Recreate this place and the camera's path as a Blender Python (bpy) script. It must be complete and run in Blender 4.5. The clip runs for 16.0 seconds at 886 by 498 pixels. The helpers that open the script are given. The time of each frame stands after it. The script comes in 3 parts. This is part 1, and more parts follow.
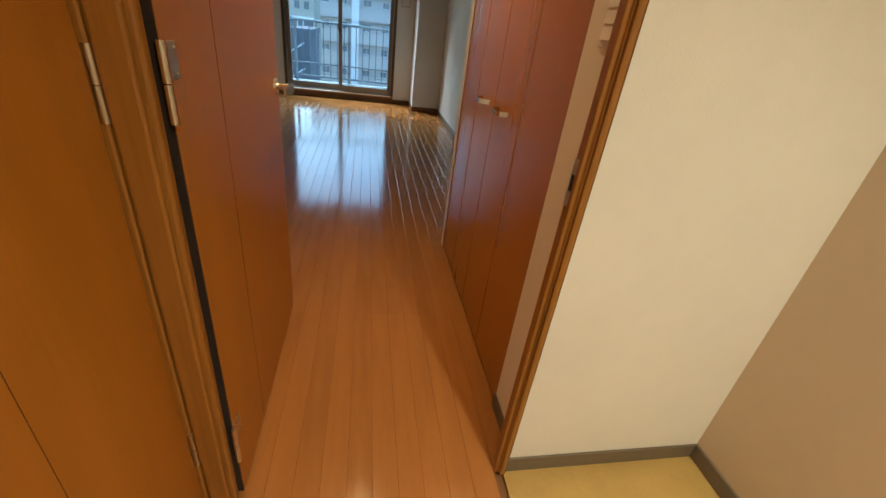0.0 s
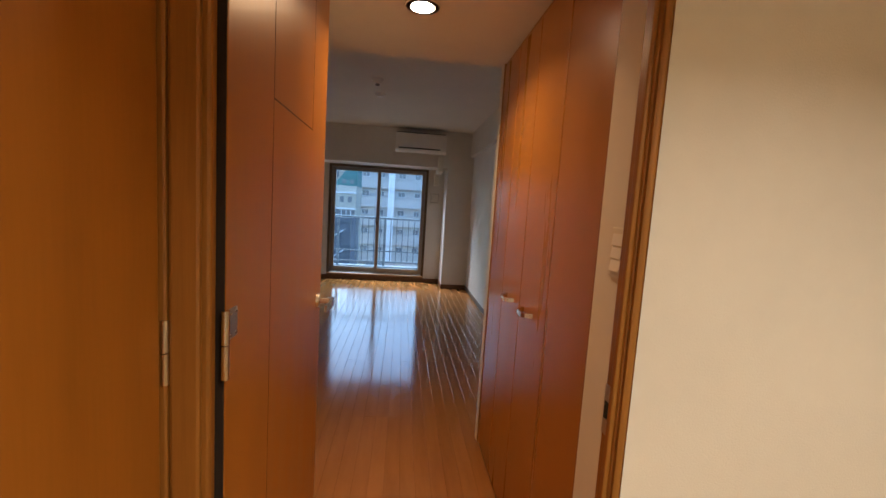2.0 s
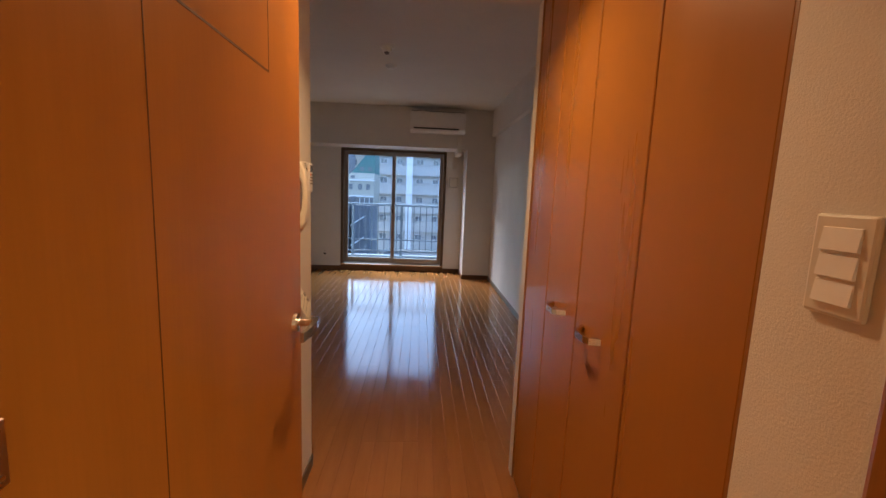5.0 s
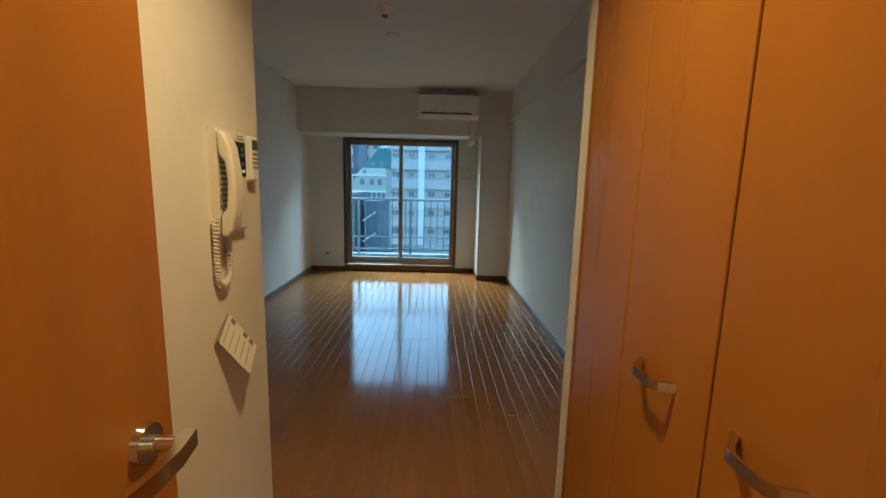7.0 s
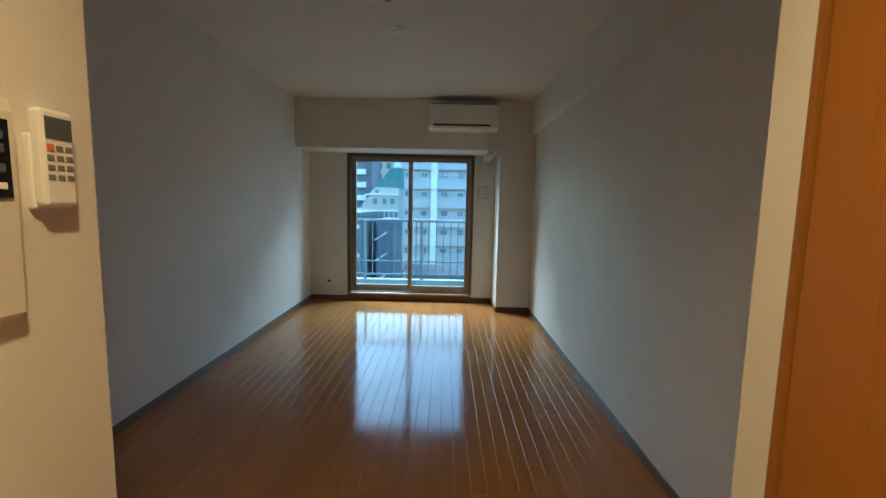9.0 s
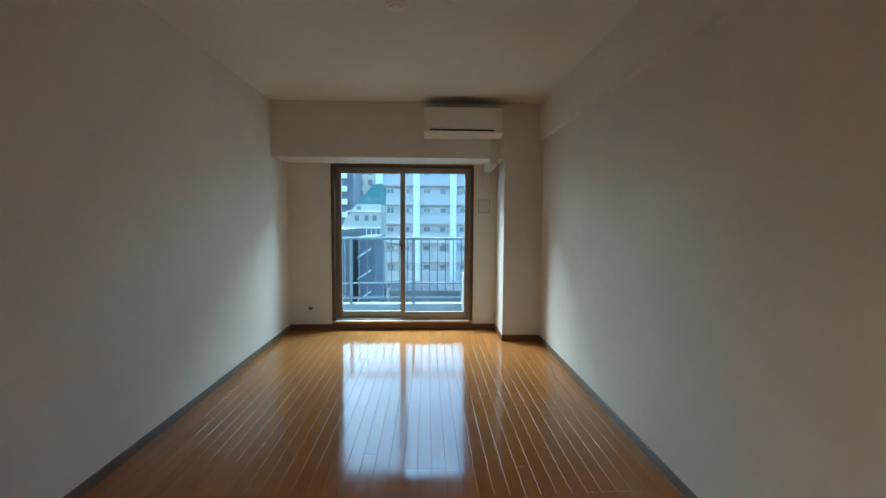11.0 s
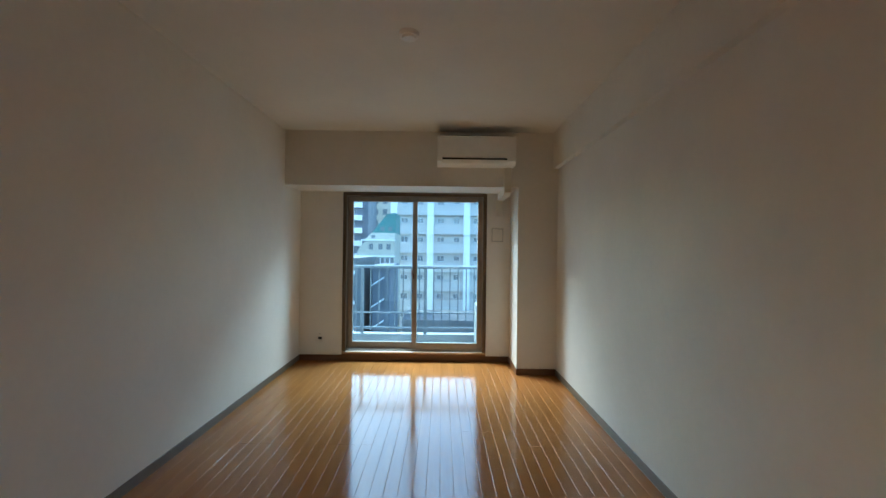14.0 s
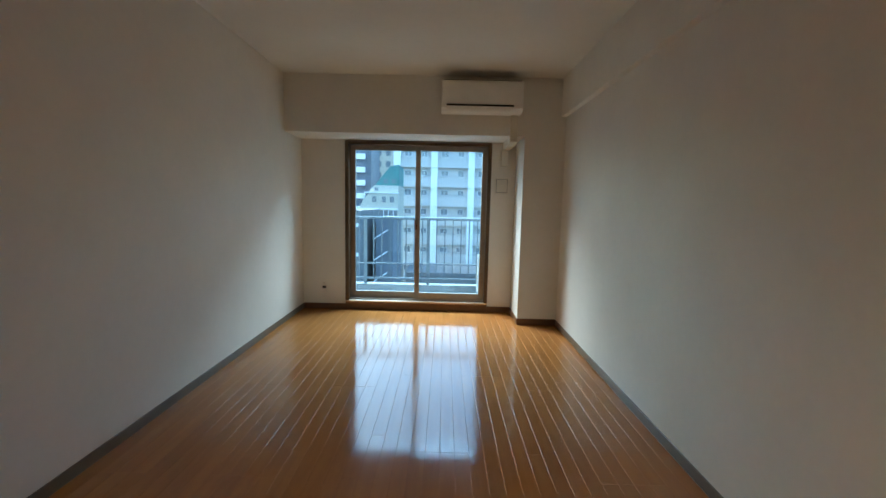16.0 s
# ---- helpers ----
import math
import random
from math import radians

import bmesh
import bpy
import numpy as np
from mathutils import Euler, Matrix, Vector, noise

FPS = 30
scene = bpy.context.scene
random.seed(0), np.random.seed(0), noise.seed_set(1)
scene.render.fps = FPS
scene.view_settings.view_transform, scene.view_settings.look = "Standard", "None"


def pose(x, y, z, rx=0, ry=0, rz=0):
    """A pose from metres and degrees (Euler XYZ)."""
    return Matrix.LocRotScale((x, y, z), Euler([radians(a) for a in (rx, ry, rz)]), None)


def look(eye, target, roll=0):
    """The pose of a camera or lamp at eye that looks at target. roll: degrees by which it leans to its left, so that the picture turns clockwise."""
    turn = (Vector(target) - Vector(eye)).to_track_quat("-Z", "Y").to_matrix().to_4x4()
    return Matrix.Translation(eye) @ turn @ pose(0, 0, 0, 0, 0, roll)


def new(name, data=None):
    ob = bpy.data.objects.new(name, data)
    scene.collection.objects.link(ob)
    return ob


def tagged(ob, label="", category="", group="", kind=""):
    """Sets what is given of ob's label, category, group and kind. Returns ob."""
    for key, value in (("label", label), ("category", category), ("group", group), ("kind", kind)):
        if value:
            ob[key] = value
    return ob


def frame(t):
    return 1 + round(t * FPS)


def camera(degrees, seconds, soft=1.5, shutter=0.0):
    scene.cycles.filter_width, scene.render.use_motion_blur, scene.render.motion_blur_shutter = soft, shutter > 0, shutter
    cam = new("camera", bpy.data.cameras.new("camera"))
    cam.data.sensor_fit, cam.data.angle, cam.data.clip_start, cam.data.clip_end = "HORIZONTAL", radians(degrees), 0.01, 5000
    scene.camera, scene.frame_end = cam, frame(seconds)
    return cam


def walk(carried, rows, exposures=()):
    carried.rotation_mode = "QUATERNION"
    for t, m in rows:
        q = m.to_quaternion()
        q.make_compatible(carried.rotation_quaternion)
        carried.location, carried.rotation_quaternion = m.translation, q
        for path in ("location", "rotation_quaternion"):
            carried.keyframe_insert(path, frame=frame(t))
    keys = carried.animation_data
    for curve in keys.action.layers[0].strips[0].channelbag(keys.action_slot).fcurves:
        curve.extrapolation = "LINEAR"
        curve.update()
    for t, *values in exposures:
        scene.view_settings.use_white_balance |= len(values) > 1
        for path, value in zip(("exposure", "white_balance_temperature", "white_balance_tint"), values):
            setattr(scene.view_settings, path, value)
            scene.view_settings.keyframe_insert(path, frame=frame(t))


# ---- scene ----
cam = camera(94.6, 16.0)
PATH = [
    (0, (0.265, 0.551, 1.157), (0.65, 2.271, 0.212), 7.6),
    (0.5, (0.267, 0.548, 1.179), (0.572, 2.353, 0.374), 6.0),
    (1, (0.259, 0.553, 1.217), (0.503, 2.454, 0.646), 4.8),
    (1.5, (0.261, 0.543, 1.265), (0.478, 2.502, 0.92), 4.0),
    (2, (0.258, 0.558, 1.289), (0.466, 2.537, 1.087), 3.6),
    (2.5, (0.279, 0.556, 1.287), (0.46, 2.541, 1.132), 3.2),
    (3, (0.304, 0.575, 1.287), (0.451, 2.563, 1.122), 2.7),
    (3.5, (0.331, 0.618, 1.277), (0.463, 2.604, 1.085), 2.4),
    (4, (0.309, 0.764, 1.271), (0.442, 2.748, 1.052), 1.9),
    (4.5, (0.28, 0.881, 1.275), (0.406, 2.862, 1.025), 2.1),
    (7, (0.323, 1.56, 1.252), (0.376, 3.536, 0.948), 1.4),
    (7.5, (0.331, 1.705, 1.24), (0.345, 3.682, 0.941), 0.6),
    (8, (0.373, 1.89, 1.258), (0.322, 3.869, 0.977), 0.7),
    (8.5, (0.37, 2.023, 1.251), (0.301, 4.005, 0.99), 1.2),
    (9, (0.315, 2.189, 1.266), (0.305, 4.178, 1.051), 1.2),
    (11.5, (0.136, 2.817, 1.256), (0.212, 4.813, 1.152), 0.3),
    (12, (0.157, 2.825, 1.25), (0.185, 4.824, 1.184), 0.6),
    (12.5, (0.158, 2.83, 1.258), (0.18, 4.829, 1.195), 0.7),
    (13, (0.161, 2.85, 1.28), (0.184, 4.85, 1.239), 0.9),
    (13.5, (0.16, 2.846, 1.263), (0.172, 4.846, 1.269), 0.8),
    (14, (0.158, 2.847, 1.257), (0.166, 4.847, 1.261), 0.7),
    (14.5, (0.167, 2.855, 1.257), (0.168, 4.855, 1.216), 0.9),
    (15, (0.174, 2.855, 1.243), (0.171, 4.852, 1.139), 1.1),
    (15.5, (0.196, 2.864, 1.236), (0.185, 4.857, 1.066), 1.3),
    (16, (0.164, 2.868, 1.227), (0.159, 4.856, 1.005), 1.3),
]
EXPOSURES = [(0.0, 2.4, 6200, 6), (1.5, 2.35, 6200, 15), (2.5, 2.35, 6200, 20), (4.5, 2.45, 6400, 28), (7.0, 2.42, 5600, -6), (8.0, 2.4, 5400, -4), (9.0, 2.65, 5500, -5), (11.5, 2.9, 6000, -1), (16.0, 2.9, 6100, 0)]
walk(cam, [(t, look(eye, target, roll)) for t, eye, target, roll in PATH], EXPOSURES)
SKY, HALL_W, ENTRY_W, WINDOW_W = 0.15, 1.4, 4.9, 95.0

# ---- light ----
world = bpy.data.worlds.new("sky")
scene.world = world
world.use_nodes = True
wn = world.node_tree
sky = wn.nodes.new("ShaderNodeTexSky")
sky.sky_type, sky.sun_disc = "NISHITA", False
sky.sun_elevation, sky.sun_rotation = radians(40), radians(-56)
sky.air_density, sky.dust_density = 1.0, 3.0
wn.links.new(sky.outputs[0], wn.nodes["Background"].inputs[0])
wn.nodes["Background"].inputs[1].default_value = SKY
sun = new("sun", bpy.data.lights.new("sun", "SUN"))
sun.data.energy, sun.data.angle, sun.data.color = 0.5, radians(40), (0.96, 0.98, 1.0)
sun.matrix_basis = look((-6.0, 4.0, 6.05), (0, 0, 0))


def lamp(name, x, y, z, watts, size, colour, spread=150):
    d = bpy.data.lights.new(name, "AREA")
    d.shape, d.size, d.energy, d.color, d.spread = "DISK", size, watts, colour, radians(spread)
    ob = new(name, d)
    ob.matrix_basis = pose(x, y, z)
    return ob


lamp("hall_light", 0.295, 2.18, 2.026, HALL_W, 0.09, (1.0, 0.63, 0.28), 136)
lamp("entry_light", 0.95, -0.05, 2.292, ENTRY_W, 0.12, (1.0, 0.92, 0.68), 124)

# Added fill lamp above the balcony, out of view, boosting the sky's light through the window.
wl = bpy.data.lights.new("window_fill", "AREA")
wl.shape, wl.size, wl.size_y, wl.energy, wl.color = "RECTANGLE", 5.0, 1.3, WINDOW_W, (0.60, 0.81, 1.0)
wlo = new("window_fill", wl)
wlo.matrix_basis = look((-0.14, 9.2, 3.60), (-0.14, 6.6, 0.9))


# ---- materials ----
def mat(name, colour, rough=0.5, metal=0.0, var=0.08, scale=6.0, bump=0.0, bscale=200.0, grain=None, coat=0.0, island=0.0, spec=0.5, fine=0.0, rvar=0.0):
    """A procedural surface: base colour with mottling at two scales, optional wood grain along one axis, relief."""
    m = bpy.data.materials.new(name)
    m.use_nodes = True
    n, l = m.node_tree.nodes, m.node_tree.links
    b = n["Principled BSDF"]
    b.inputs["Roughness"].default_value, b.inputs["Metallic"].default_value = rough, metal
    b.inputs["Coat Weight"].default_value, b.inputs["Coat Roughness"].default_value = coat, 0.11
    b.inputs["Specular IOR Level"].default_value = spec
    tc = n.new("ShaderNodeTexCoord")
    src = tc.outputs["Object"]
    mp = n.new("ShaderNodeMapping")
    l.new(src, mp.inputs[0])
    if grain:
        mp.inputs["Scale"].default_value = grain
    big = n.new("ShaderNodeTexNoise")
    big.inputs["Scale"].default_value, big.inputs["Detail"].default_value = scale, 5
    l.new(mp.outputs[0], big.inputs["Vector"])
    small = n.new("ShaderNodeTexNoise")
    small.inputs["Scale"].default_value, small.inputs["Detail"].default_value = scale * 9, 4
    l.new(mp.outputs[0], small.inputs["Vector"])
    mix = n.new("ShaderNodeMath")
    mix.operation = "MULTIPLY_ADD"
    mix.inputs[1].default_value = 0.35
    l.new(small.outputs[0], mix.inputs[0])
    l.new(big.outputs[0], mix.inputs[2])
    val = mix.outputs[0]
    if island:
        oi = n.new("ShaderNodeObjectInfo")
        add = n.new("ShaderNodeMath")
        add.operation = "MULTIPLY_ADD"
        add.inputs[1].default_value = island
        l.new(oi.outputs["Random"], add.inputs[0])
        l.new(val, add.inputs[2])
        val = add.outputs[0]
        off = n.new("ShaderNodeVectorMath")
        off.operation = "MULTIPLY_ADD"
        l.new(oi.outputs["Random"], off.inputs[0])
        off.inputs[1].default_value = (37, 91, 13)
        l.new(src, off.inputs[2])
        l.new(off.outputs[0], mp.inputs[0])
    ramp = n.new("ShaderNodeValToRGB")
    lo, hi = [c * (1 - var * 1.6) for c in colour], [min(1, c * (1 + var * 1.6)) for c in colour]
    ramp.color_ramp.elements[0].position, ramp.color_ramp.elements[1].position = 0.45, 0.95 + island * 0.8
    ramp.color_ramp.elements[0].color, ramp.color_ramp.elements[1].color = (*lo, 1), (*hi, 1)
    l.new(val, ramp.inputs[0])
    l.new(ramp.outputs[0], b.inputs["Base Color"])
    if rvar:
        rr = n.new("ShaderNodeMapRange")
        rr.inputs["From Min"].default_value, rr.inputs["From Max"].default_value = 0.3, 0.75
        rr.inputs["To Min"].default_value, rr.inputs["To Max"].default_value = rough - rvar, rough + rvar
        l.new(big.outputs[0], rr.inputs[0])
        l.new(rr.outputs[0], b.inputs["Roughness"])
    if bump:
        t = n.new("ShaderNodeTexNoise")
        t.inputs["Scale"].default_value, t.inputs["Detail"].default_value = bscale, 3
        l.new((mp.outputs[0] if grain else src), t.inputs["Vector"])
        bp = n.new("ShaderNodeBump")
        bp.inputs["Strength"].default_value, bp.inputs["Distance"].default_value = bump, 0.002
        l.new(t.outputs[0], bp.inputs["Height"])
        l.new(bp.outputs[0], b.inputs["Normal"])
    return m


M_PAPER = mat("wallpaper", (0.78, 0.75, 0.68), 0.75, var=0.025, scale=2.5, bump=0.35, bscale=330)
M_CEIL = mat("ceiling_paper", (0.78, 0.76, 0.70), 0.85, var=0.02, scale=2.0, bump=0.3, bscale=260)
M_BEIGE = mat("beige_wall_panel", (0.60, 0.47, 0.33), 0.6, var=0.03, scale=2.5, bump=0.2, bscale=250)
M_FLOOR = mat("lacquered_floorboard", (0.38, 0.156, 0.043), 0.13, var=0.08, scale=3, grain=(7, 0.7, 7), island=0.25, coat=0.12, bump=0.02, bscale=10, rvar=0.05)
M_VINYL = mat("vinyl_floor", (0.52, 0.33, 0.10), 0.4, var=0.06, scale=7, bump=0.1, bscale=120)
M_SUB = mat("subfloor", (0.20, 0.09, 0.03), 0.8, var=0.1)
M_DOOR = mat("door_veneer", (0.38, 0.142, 0.016), 0.33, var=0.06, scale=2.2, grain=(7, 7, 0.5), bump=0.05, bscale=30, rvar=0.04)
M_CLOSET = mat("closet_veneer", (0.38, 0.146, 0.016), 0.30, var=0.03, scale=1.4, grain=(5, 5, 0.4), bump=0.02, bscale=30, rvar=0.04)
M_FRAME = mat("frame_wood", (0.33, 0.138, 0.024), 0.36, var=0.12, scale=4, grain=(14, 14, 0.5), bump=0.08, bscale=30)
M_GROOVE = mat("groove_shadow_line", (0.10, 0.035, 0.012), 0.6, var=0.1)
M_BASE = mat("baseboard_vinyl", (0.16, 0.125, 0.085), 0.42, var=0.07, scale=8)
M_BASE_DARK = mat("dark_wood_baseboard", (0.15, 0.065, 0.025), 0.4, var=0.1, scale=6, grain=(1, 8, 8))
M_STEEL = mat("brushed_steel", (0.60, 0.55, 0.46), 0.28, 1.0, var=0.06, scale=30)
M_CHROME = mat("satin_chrome", (0.66, 0.62, 0.55), 0.2, 1.0, var=0.04, scale=20)
# Near-black colour that paints the shade inside narrow gaps.
M_GAPSHADE = mat("gap_shade", (0.02, 0.012, 0.008), 0.9, var=0.1)
M_PLASTIC = mat("ivory_plastic", (0.74, 0.70, 0.60), 0.38, var=0.02, scale=12)
M_WHITE = mat("white_plastic", (0.86, 0.85, 0.81), 0.4, var=0.02, scale=12)
M_BLACK = mat("black_plastic", (0.012, 0.012, 0.014), 0.25, var=0.1)
M_GREY = mat("grey_print", (0.22, 0.20, 0.18), 0.6, var=0.08)
M_LCD = mat("lcd_grey", (0.10, 0.11, 0.13), 0.2, var=0.05)
M_ORANGE = mat("orange_button", (0.75, 0.20, 0.04), 0.4, var=0.05)
M_PAPERCARD = mat("paper_card", (0.76, 0.72, 0.60), 0.7, var=0.03, scale=20)
M_ALU = mat("bronze_aluminium", (0.13, 0.09, 0.055), 0.36, 0.6, var=0.05, scale=10)
M_ALUL = mat("champagne_aluminium", (0.34, 0.31, 0.27), 0.40, 0.4, var=0.05, scale=10)
M_SILL = mat("sill_wood", (0.45, 0.25, 0.10), 0.4, var=0.1, scale=5, grain=(1, 9, 9))
M_RAIL = mat("painted_railing", (0.12, 0.14, 0.16), 0.5, 0.1, var=0.06)
M_CONC = mat("balcony_concrete", (0.22, 0.23, 0.24), 0.85, var=0.1, scale=3, bump=0.3, bscale=60)
M_FACADE = mat("facade_tile", (0.52, 0.50, 0.48), 0.7, var=0.05, scale=0.4)
M_FACADEW = mat("white_column_paint", (0.80, 0.81, 0.82), 0.6, var=0.04, scale=0.5)
M_RECESS = mat("balcony_recess_wall", (0.52, 0.50, 0.485), 0.8, var=0.06, scale=0.5)
M_WINDOW = mat("far_window_glass", (0.19, 0.215, 0.24), 0.12, var=0.15, scale=0.6, spec=0.9)
M_CREAM = mat("cream_facade", (0.50, 0.47, 0.40), 0.8, var=0.05, scale=0.3)
M_GREYROOF = mat("grey_roof", (0.16, 0.165, 0.17), 0.8, var=0.12, scale=0.5)
M_TEAL = mat("teal_roof", (0.08, 0.22, 0.21), 0.5, var=0.08, scale=1.0)
M_DARKF = mat("dark_facade", (0.14, 0.155, 0.185), 0.6, var=0.15, scale=0.5)
M_ASPHALT = mat("asphalt", (0.05, 0.05, 0.052), 0.9, var=0.15, scale=0.6)

M_GLASS = bpy.data.materials.new("window_glass")
M_GLASS.use_nodes = True
gn, gl = M_GLASS.node_tree.nodes, M_GLASS.node_tree.links
g_tr, g_gl, g_mx, g_fr = (gn.new("ShaderNodeBsdfTransparent"), gn.new("ShaderNodeBsdfGlossy"), gn.new("ShaderNodeMixShader"), gn.new("ShaderNodeFresnel"))
g_tr.inputs[0].default_value, g_gl.inputs["Roughness"].default_value = (0.78, 0.93, 1.0, 1), 0.01
gl.new(g_fr.outputs[0], g_mx.inputs[0]), gl.new(g_tr.outputs[0], g_mx.inputs[1]), gl.new(g_gl.outputs[0], g_mx.inputs[2])
gl.new(g_mx.outputs[0], gn["Material Output"].inputs[0])

M_GLOW = bpy.data.materials.new("lamp_glow")
M_GLOW.use_nodes = True
M_GLOW.node_tree.nodes["Principled BSDF"].inputs["Emission Color"].default_value = (1.0, 0.72, 0.42, 1)
M_GLOW.node_tree.nodes["Principled BSDF"].inputs["Emission Strength"].default_value = 9.0


# ---- building helpers ----
def box(bm, lo, hi, bevel=0.0, seg=1):
    """A box from corner lo to corner hi, its edges rounded by bevel."""
    lo, hi = [min(a, b) for a, b in zip(lo, hi)], [max(a, b) for a, b in zip(lo, hi)]
    r = bmesh.ops.create_cube(bm, size=1, matrix=Matrix.LocRotScale([(a + b) / 2 for a, b in zip(lo, hi)], None, [b - a for a, b in zip(lo, hi)]))
    if bevel:
        edges = list({e for v in r["verts"] for e in v.link_edges})
        bmesh.ops.bevel(bm, geom=edges, offset=bevel, segments=seg, affect="EDGES", profile=0.5)
    return bm


def boxes(*items, bevel=0.0):
    bm = bmesh.new()
    for lo, hi in items:
        box(bm, lo, hi, bevel)
    return bm


def cyl(bm, a, b, r, r2=None, seg=20):
    """A closed round bar from a to b."""
    a, b = Vector(a), Vector(b)
    m = Matrix.Translation((a + b) / 2) @ (b - a).to_track_quat("Z", "Y").to_matrix().to_4x4()
    bmesh.ops.create_cone(bm, cap_ends=True, segments=seg, radius1=r, radius2=r if r2 is None else r2, depth=(b - a).length, matrix=m)
    return bm


def prism(bm, outline, axis, lo, hi):
    """An outline of (u, v) pushed along an axis from lo to hi; u, v are the two other axes in order."""
    def at(p, w):
        q = list(p)
        q.insert("xyz".index(axis), w)
        return q
    a = [bm.verts.new(at(p, lo)) for p in outline]
    b = [bm.verts.new(at(p, hi)) for p in outline]
    bm.faces.new(a), bm.faces.new(b[::-1])
    for i in range(len(a)):
        j = (i + 1) % len(a)
        bm.faces.new((a[i], b[i], b[j], a[j]))
    bmesh.ops.recalc_face_normals(bm, faces=bm.faces)
    return bm


def finish(name, bm, material, smooth=False):
    me = bpy.data.meshes.new(name)
    bm.to_mesh(me)
    bm.free()
    me.materials.append(material)
    if smooth:
        for p in me.polygons:
            p.use_smooth = True
        me.set_sharp_from_angle(angle=radians(35))
    return new(name, me)


def part(name, bm, material, parent, label="", smooth=False):
    ob = finish(name, bm, material, smooth)
    ob.parent = parent
    if label:
        ob["label"] = label
    return ob


def thing(name, label, category, at=(0, 0, 0), group="", kind=""):
    ob = new(name)
    ob.location = at
    ob.empty_display_size = 0.05
    return tagged(ob, label, category, group, kind)


def setting(name, bm, material, label, category):
    return tagged(finish(name, bm, material), label, category, kind="structure")


def tube(bm, pts, r, seg=10):
    """A round tube along points."""
    rings = []
    pts = [Vector(p) for p in pts]
    for i, p in enumerate(pts):
        d = (pts[min(i + 1, len(pts) - 1)] - pts[max(i - 1, 0)]).normalized()
        q = d.to_track_quat("Z", "Y")
        rings.append([bm.verts.new(p + q @ Vector((r * math.cos(2 * math.pi * k / seg), r * math.sin(2 * math.pi * k / seg), 0))) for k in range(seg)])
    for a, b in zip(rings, rings[1:]):
        for k in range(seg):
            bm.faces.new((a[k], a[(k + 1) % seg], b[(k + 1) % seg], b[k]))
    bm.faces.new(rings[0][::-1]), bm.faces.new(rings[-1])
    return bm


# ---- plan ----
XL, XR, YE, CEIL = -1.430, 1.330, 7.45, 2.45   # living room
YB, BEAM = 6.98, 1.897                        # front of beam and column, underside of beam
HL, HR, YH, HC = -0.18, 0.738, 2.745, 2.035      # hall: its side walls, end and ceiling
YHL = 2.768                                     # end of the hall's wall with the intercom
YD, XEL, XER, EC = 1.268, -0.11, 1.363, 2.30    # entry: door wall, side walls, ceiling
WX0, WX1, WZ0, WZ1 = -0.930, 0.648, 0.103, 1.874

# ---- setting ----
floor = setting("floor", boxes(((XL - 0.1, -1.7, -0.15), (XR + 0.12, YE + 0.15, -0.014))), M_SUB, "orange-brown lacquered strip wood floor", "floor")
setting("floor_vinyl", boxes(((0.70, -1.6, -0.013), (XER, YD, -0.001))), M_VINYL, "yellowish vinyl floor of the entry", "floor")
setting("wall_left", boxes(((XL - 0.1, 2.6, -0.01), (XL, YE + 0.15, CEIL))), M_PAPER, "white wallpapered long wall", "wall")
setting("wall_right", boxes(((XR, 2.6, -0.01), (XR + 0.1, YE + 0.15, CEIL))), M_PAPER, "white wallpapered long wall", "wall")
setting("wall_window", boxes(((XL, YE, -0.01), (WX0, YE + 0.15, CEIL)), ((WX1, YE, -0.01), (XR, YE + 0.15, CEIL)),
                             ((WX0, YE, -0.01), (WX1, YE + 0.15, WZ0)), ((WX0, YE, WZ1), (WX1, YE + 0.15, CEIL))), M_PAPER, "white wallpapered wall round the balcony window", "wall")
setting("ceiling", boxes(((XL - 0.1, 2.6, CEIL), (XR + 0.1, YE + 0.15, CEIL + 0.1))), M_CEIL, "white papered ceiling of the room", "ceiling")
setting("beam", boxes(((XL, YB, BEAM), (0.932, YE, CEIL))), M_PAPER, "boxed white beam above the window", "beam")
setting("column", boxes(((0.932, YB, -0.01), (XR, YE, CEIL))), M_PAPER, "boxed white corner column", "column")
setting("beam_side", boxes(((XR - 0.05, YH + 0.05, 2.09), (XR, YB, CEIL))), M_PAPER, "shallow white beam along the wall", "beam")
setting("wall_hall_left", boxes(((HL - 0.1, 1.250, -0.01), (HL, YHL, HC)), ((XL, YHL - 0.1, -0.01), (HL - 0.1, YHL, CEIL)), ((HL - 0.1, YHL - 0.1, HC + 0.1), (HL, YHL, CEIL))), M_PAPER, "cream wallpapered hall wall", "wall")
setting("wall_hall_right", boxes(((HR, YD + 0.048, -0.01), (HR + 0.06, 1.510, HC)), ((HR, 2.686, -0.01), (XR, YH, HC))), M_PAPER, "cream wallpapered strips beside the closet", "wall")
setting("wall_closet", boxes(((XR, 1.38, -0.01), (XR + 0.1, 2.6, HC))), M_PAPER, "plain closet back wall", "wall")
setting("wall_header", boxes(((HL, YH - 0.1, HC + 0.1), (XR, YH, CEIL))), M_PAPER, "white wall above the hall opening", "wall")
setting("ceiling_hall", boxes(((HL - 0.1, YD + 0.048, HC), (XR + 0.1, YH, HC + 0.1))), M_CEIL, "white papered hall ceiling", "ceiling")
setting("wall_entry", boxes(((0.698, YD, -0.01), (XER + 0.1, YD + 0.048, EC)), ((XEL - 0.1, YD, 2.06), (0.698, YD + 0.048, EC))), M_PAPER, "cream wallpapered wall round the door", "wall")
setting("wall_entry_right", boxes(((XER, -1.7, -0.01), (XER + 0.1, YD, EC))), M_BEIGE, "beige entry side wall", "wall")
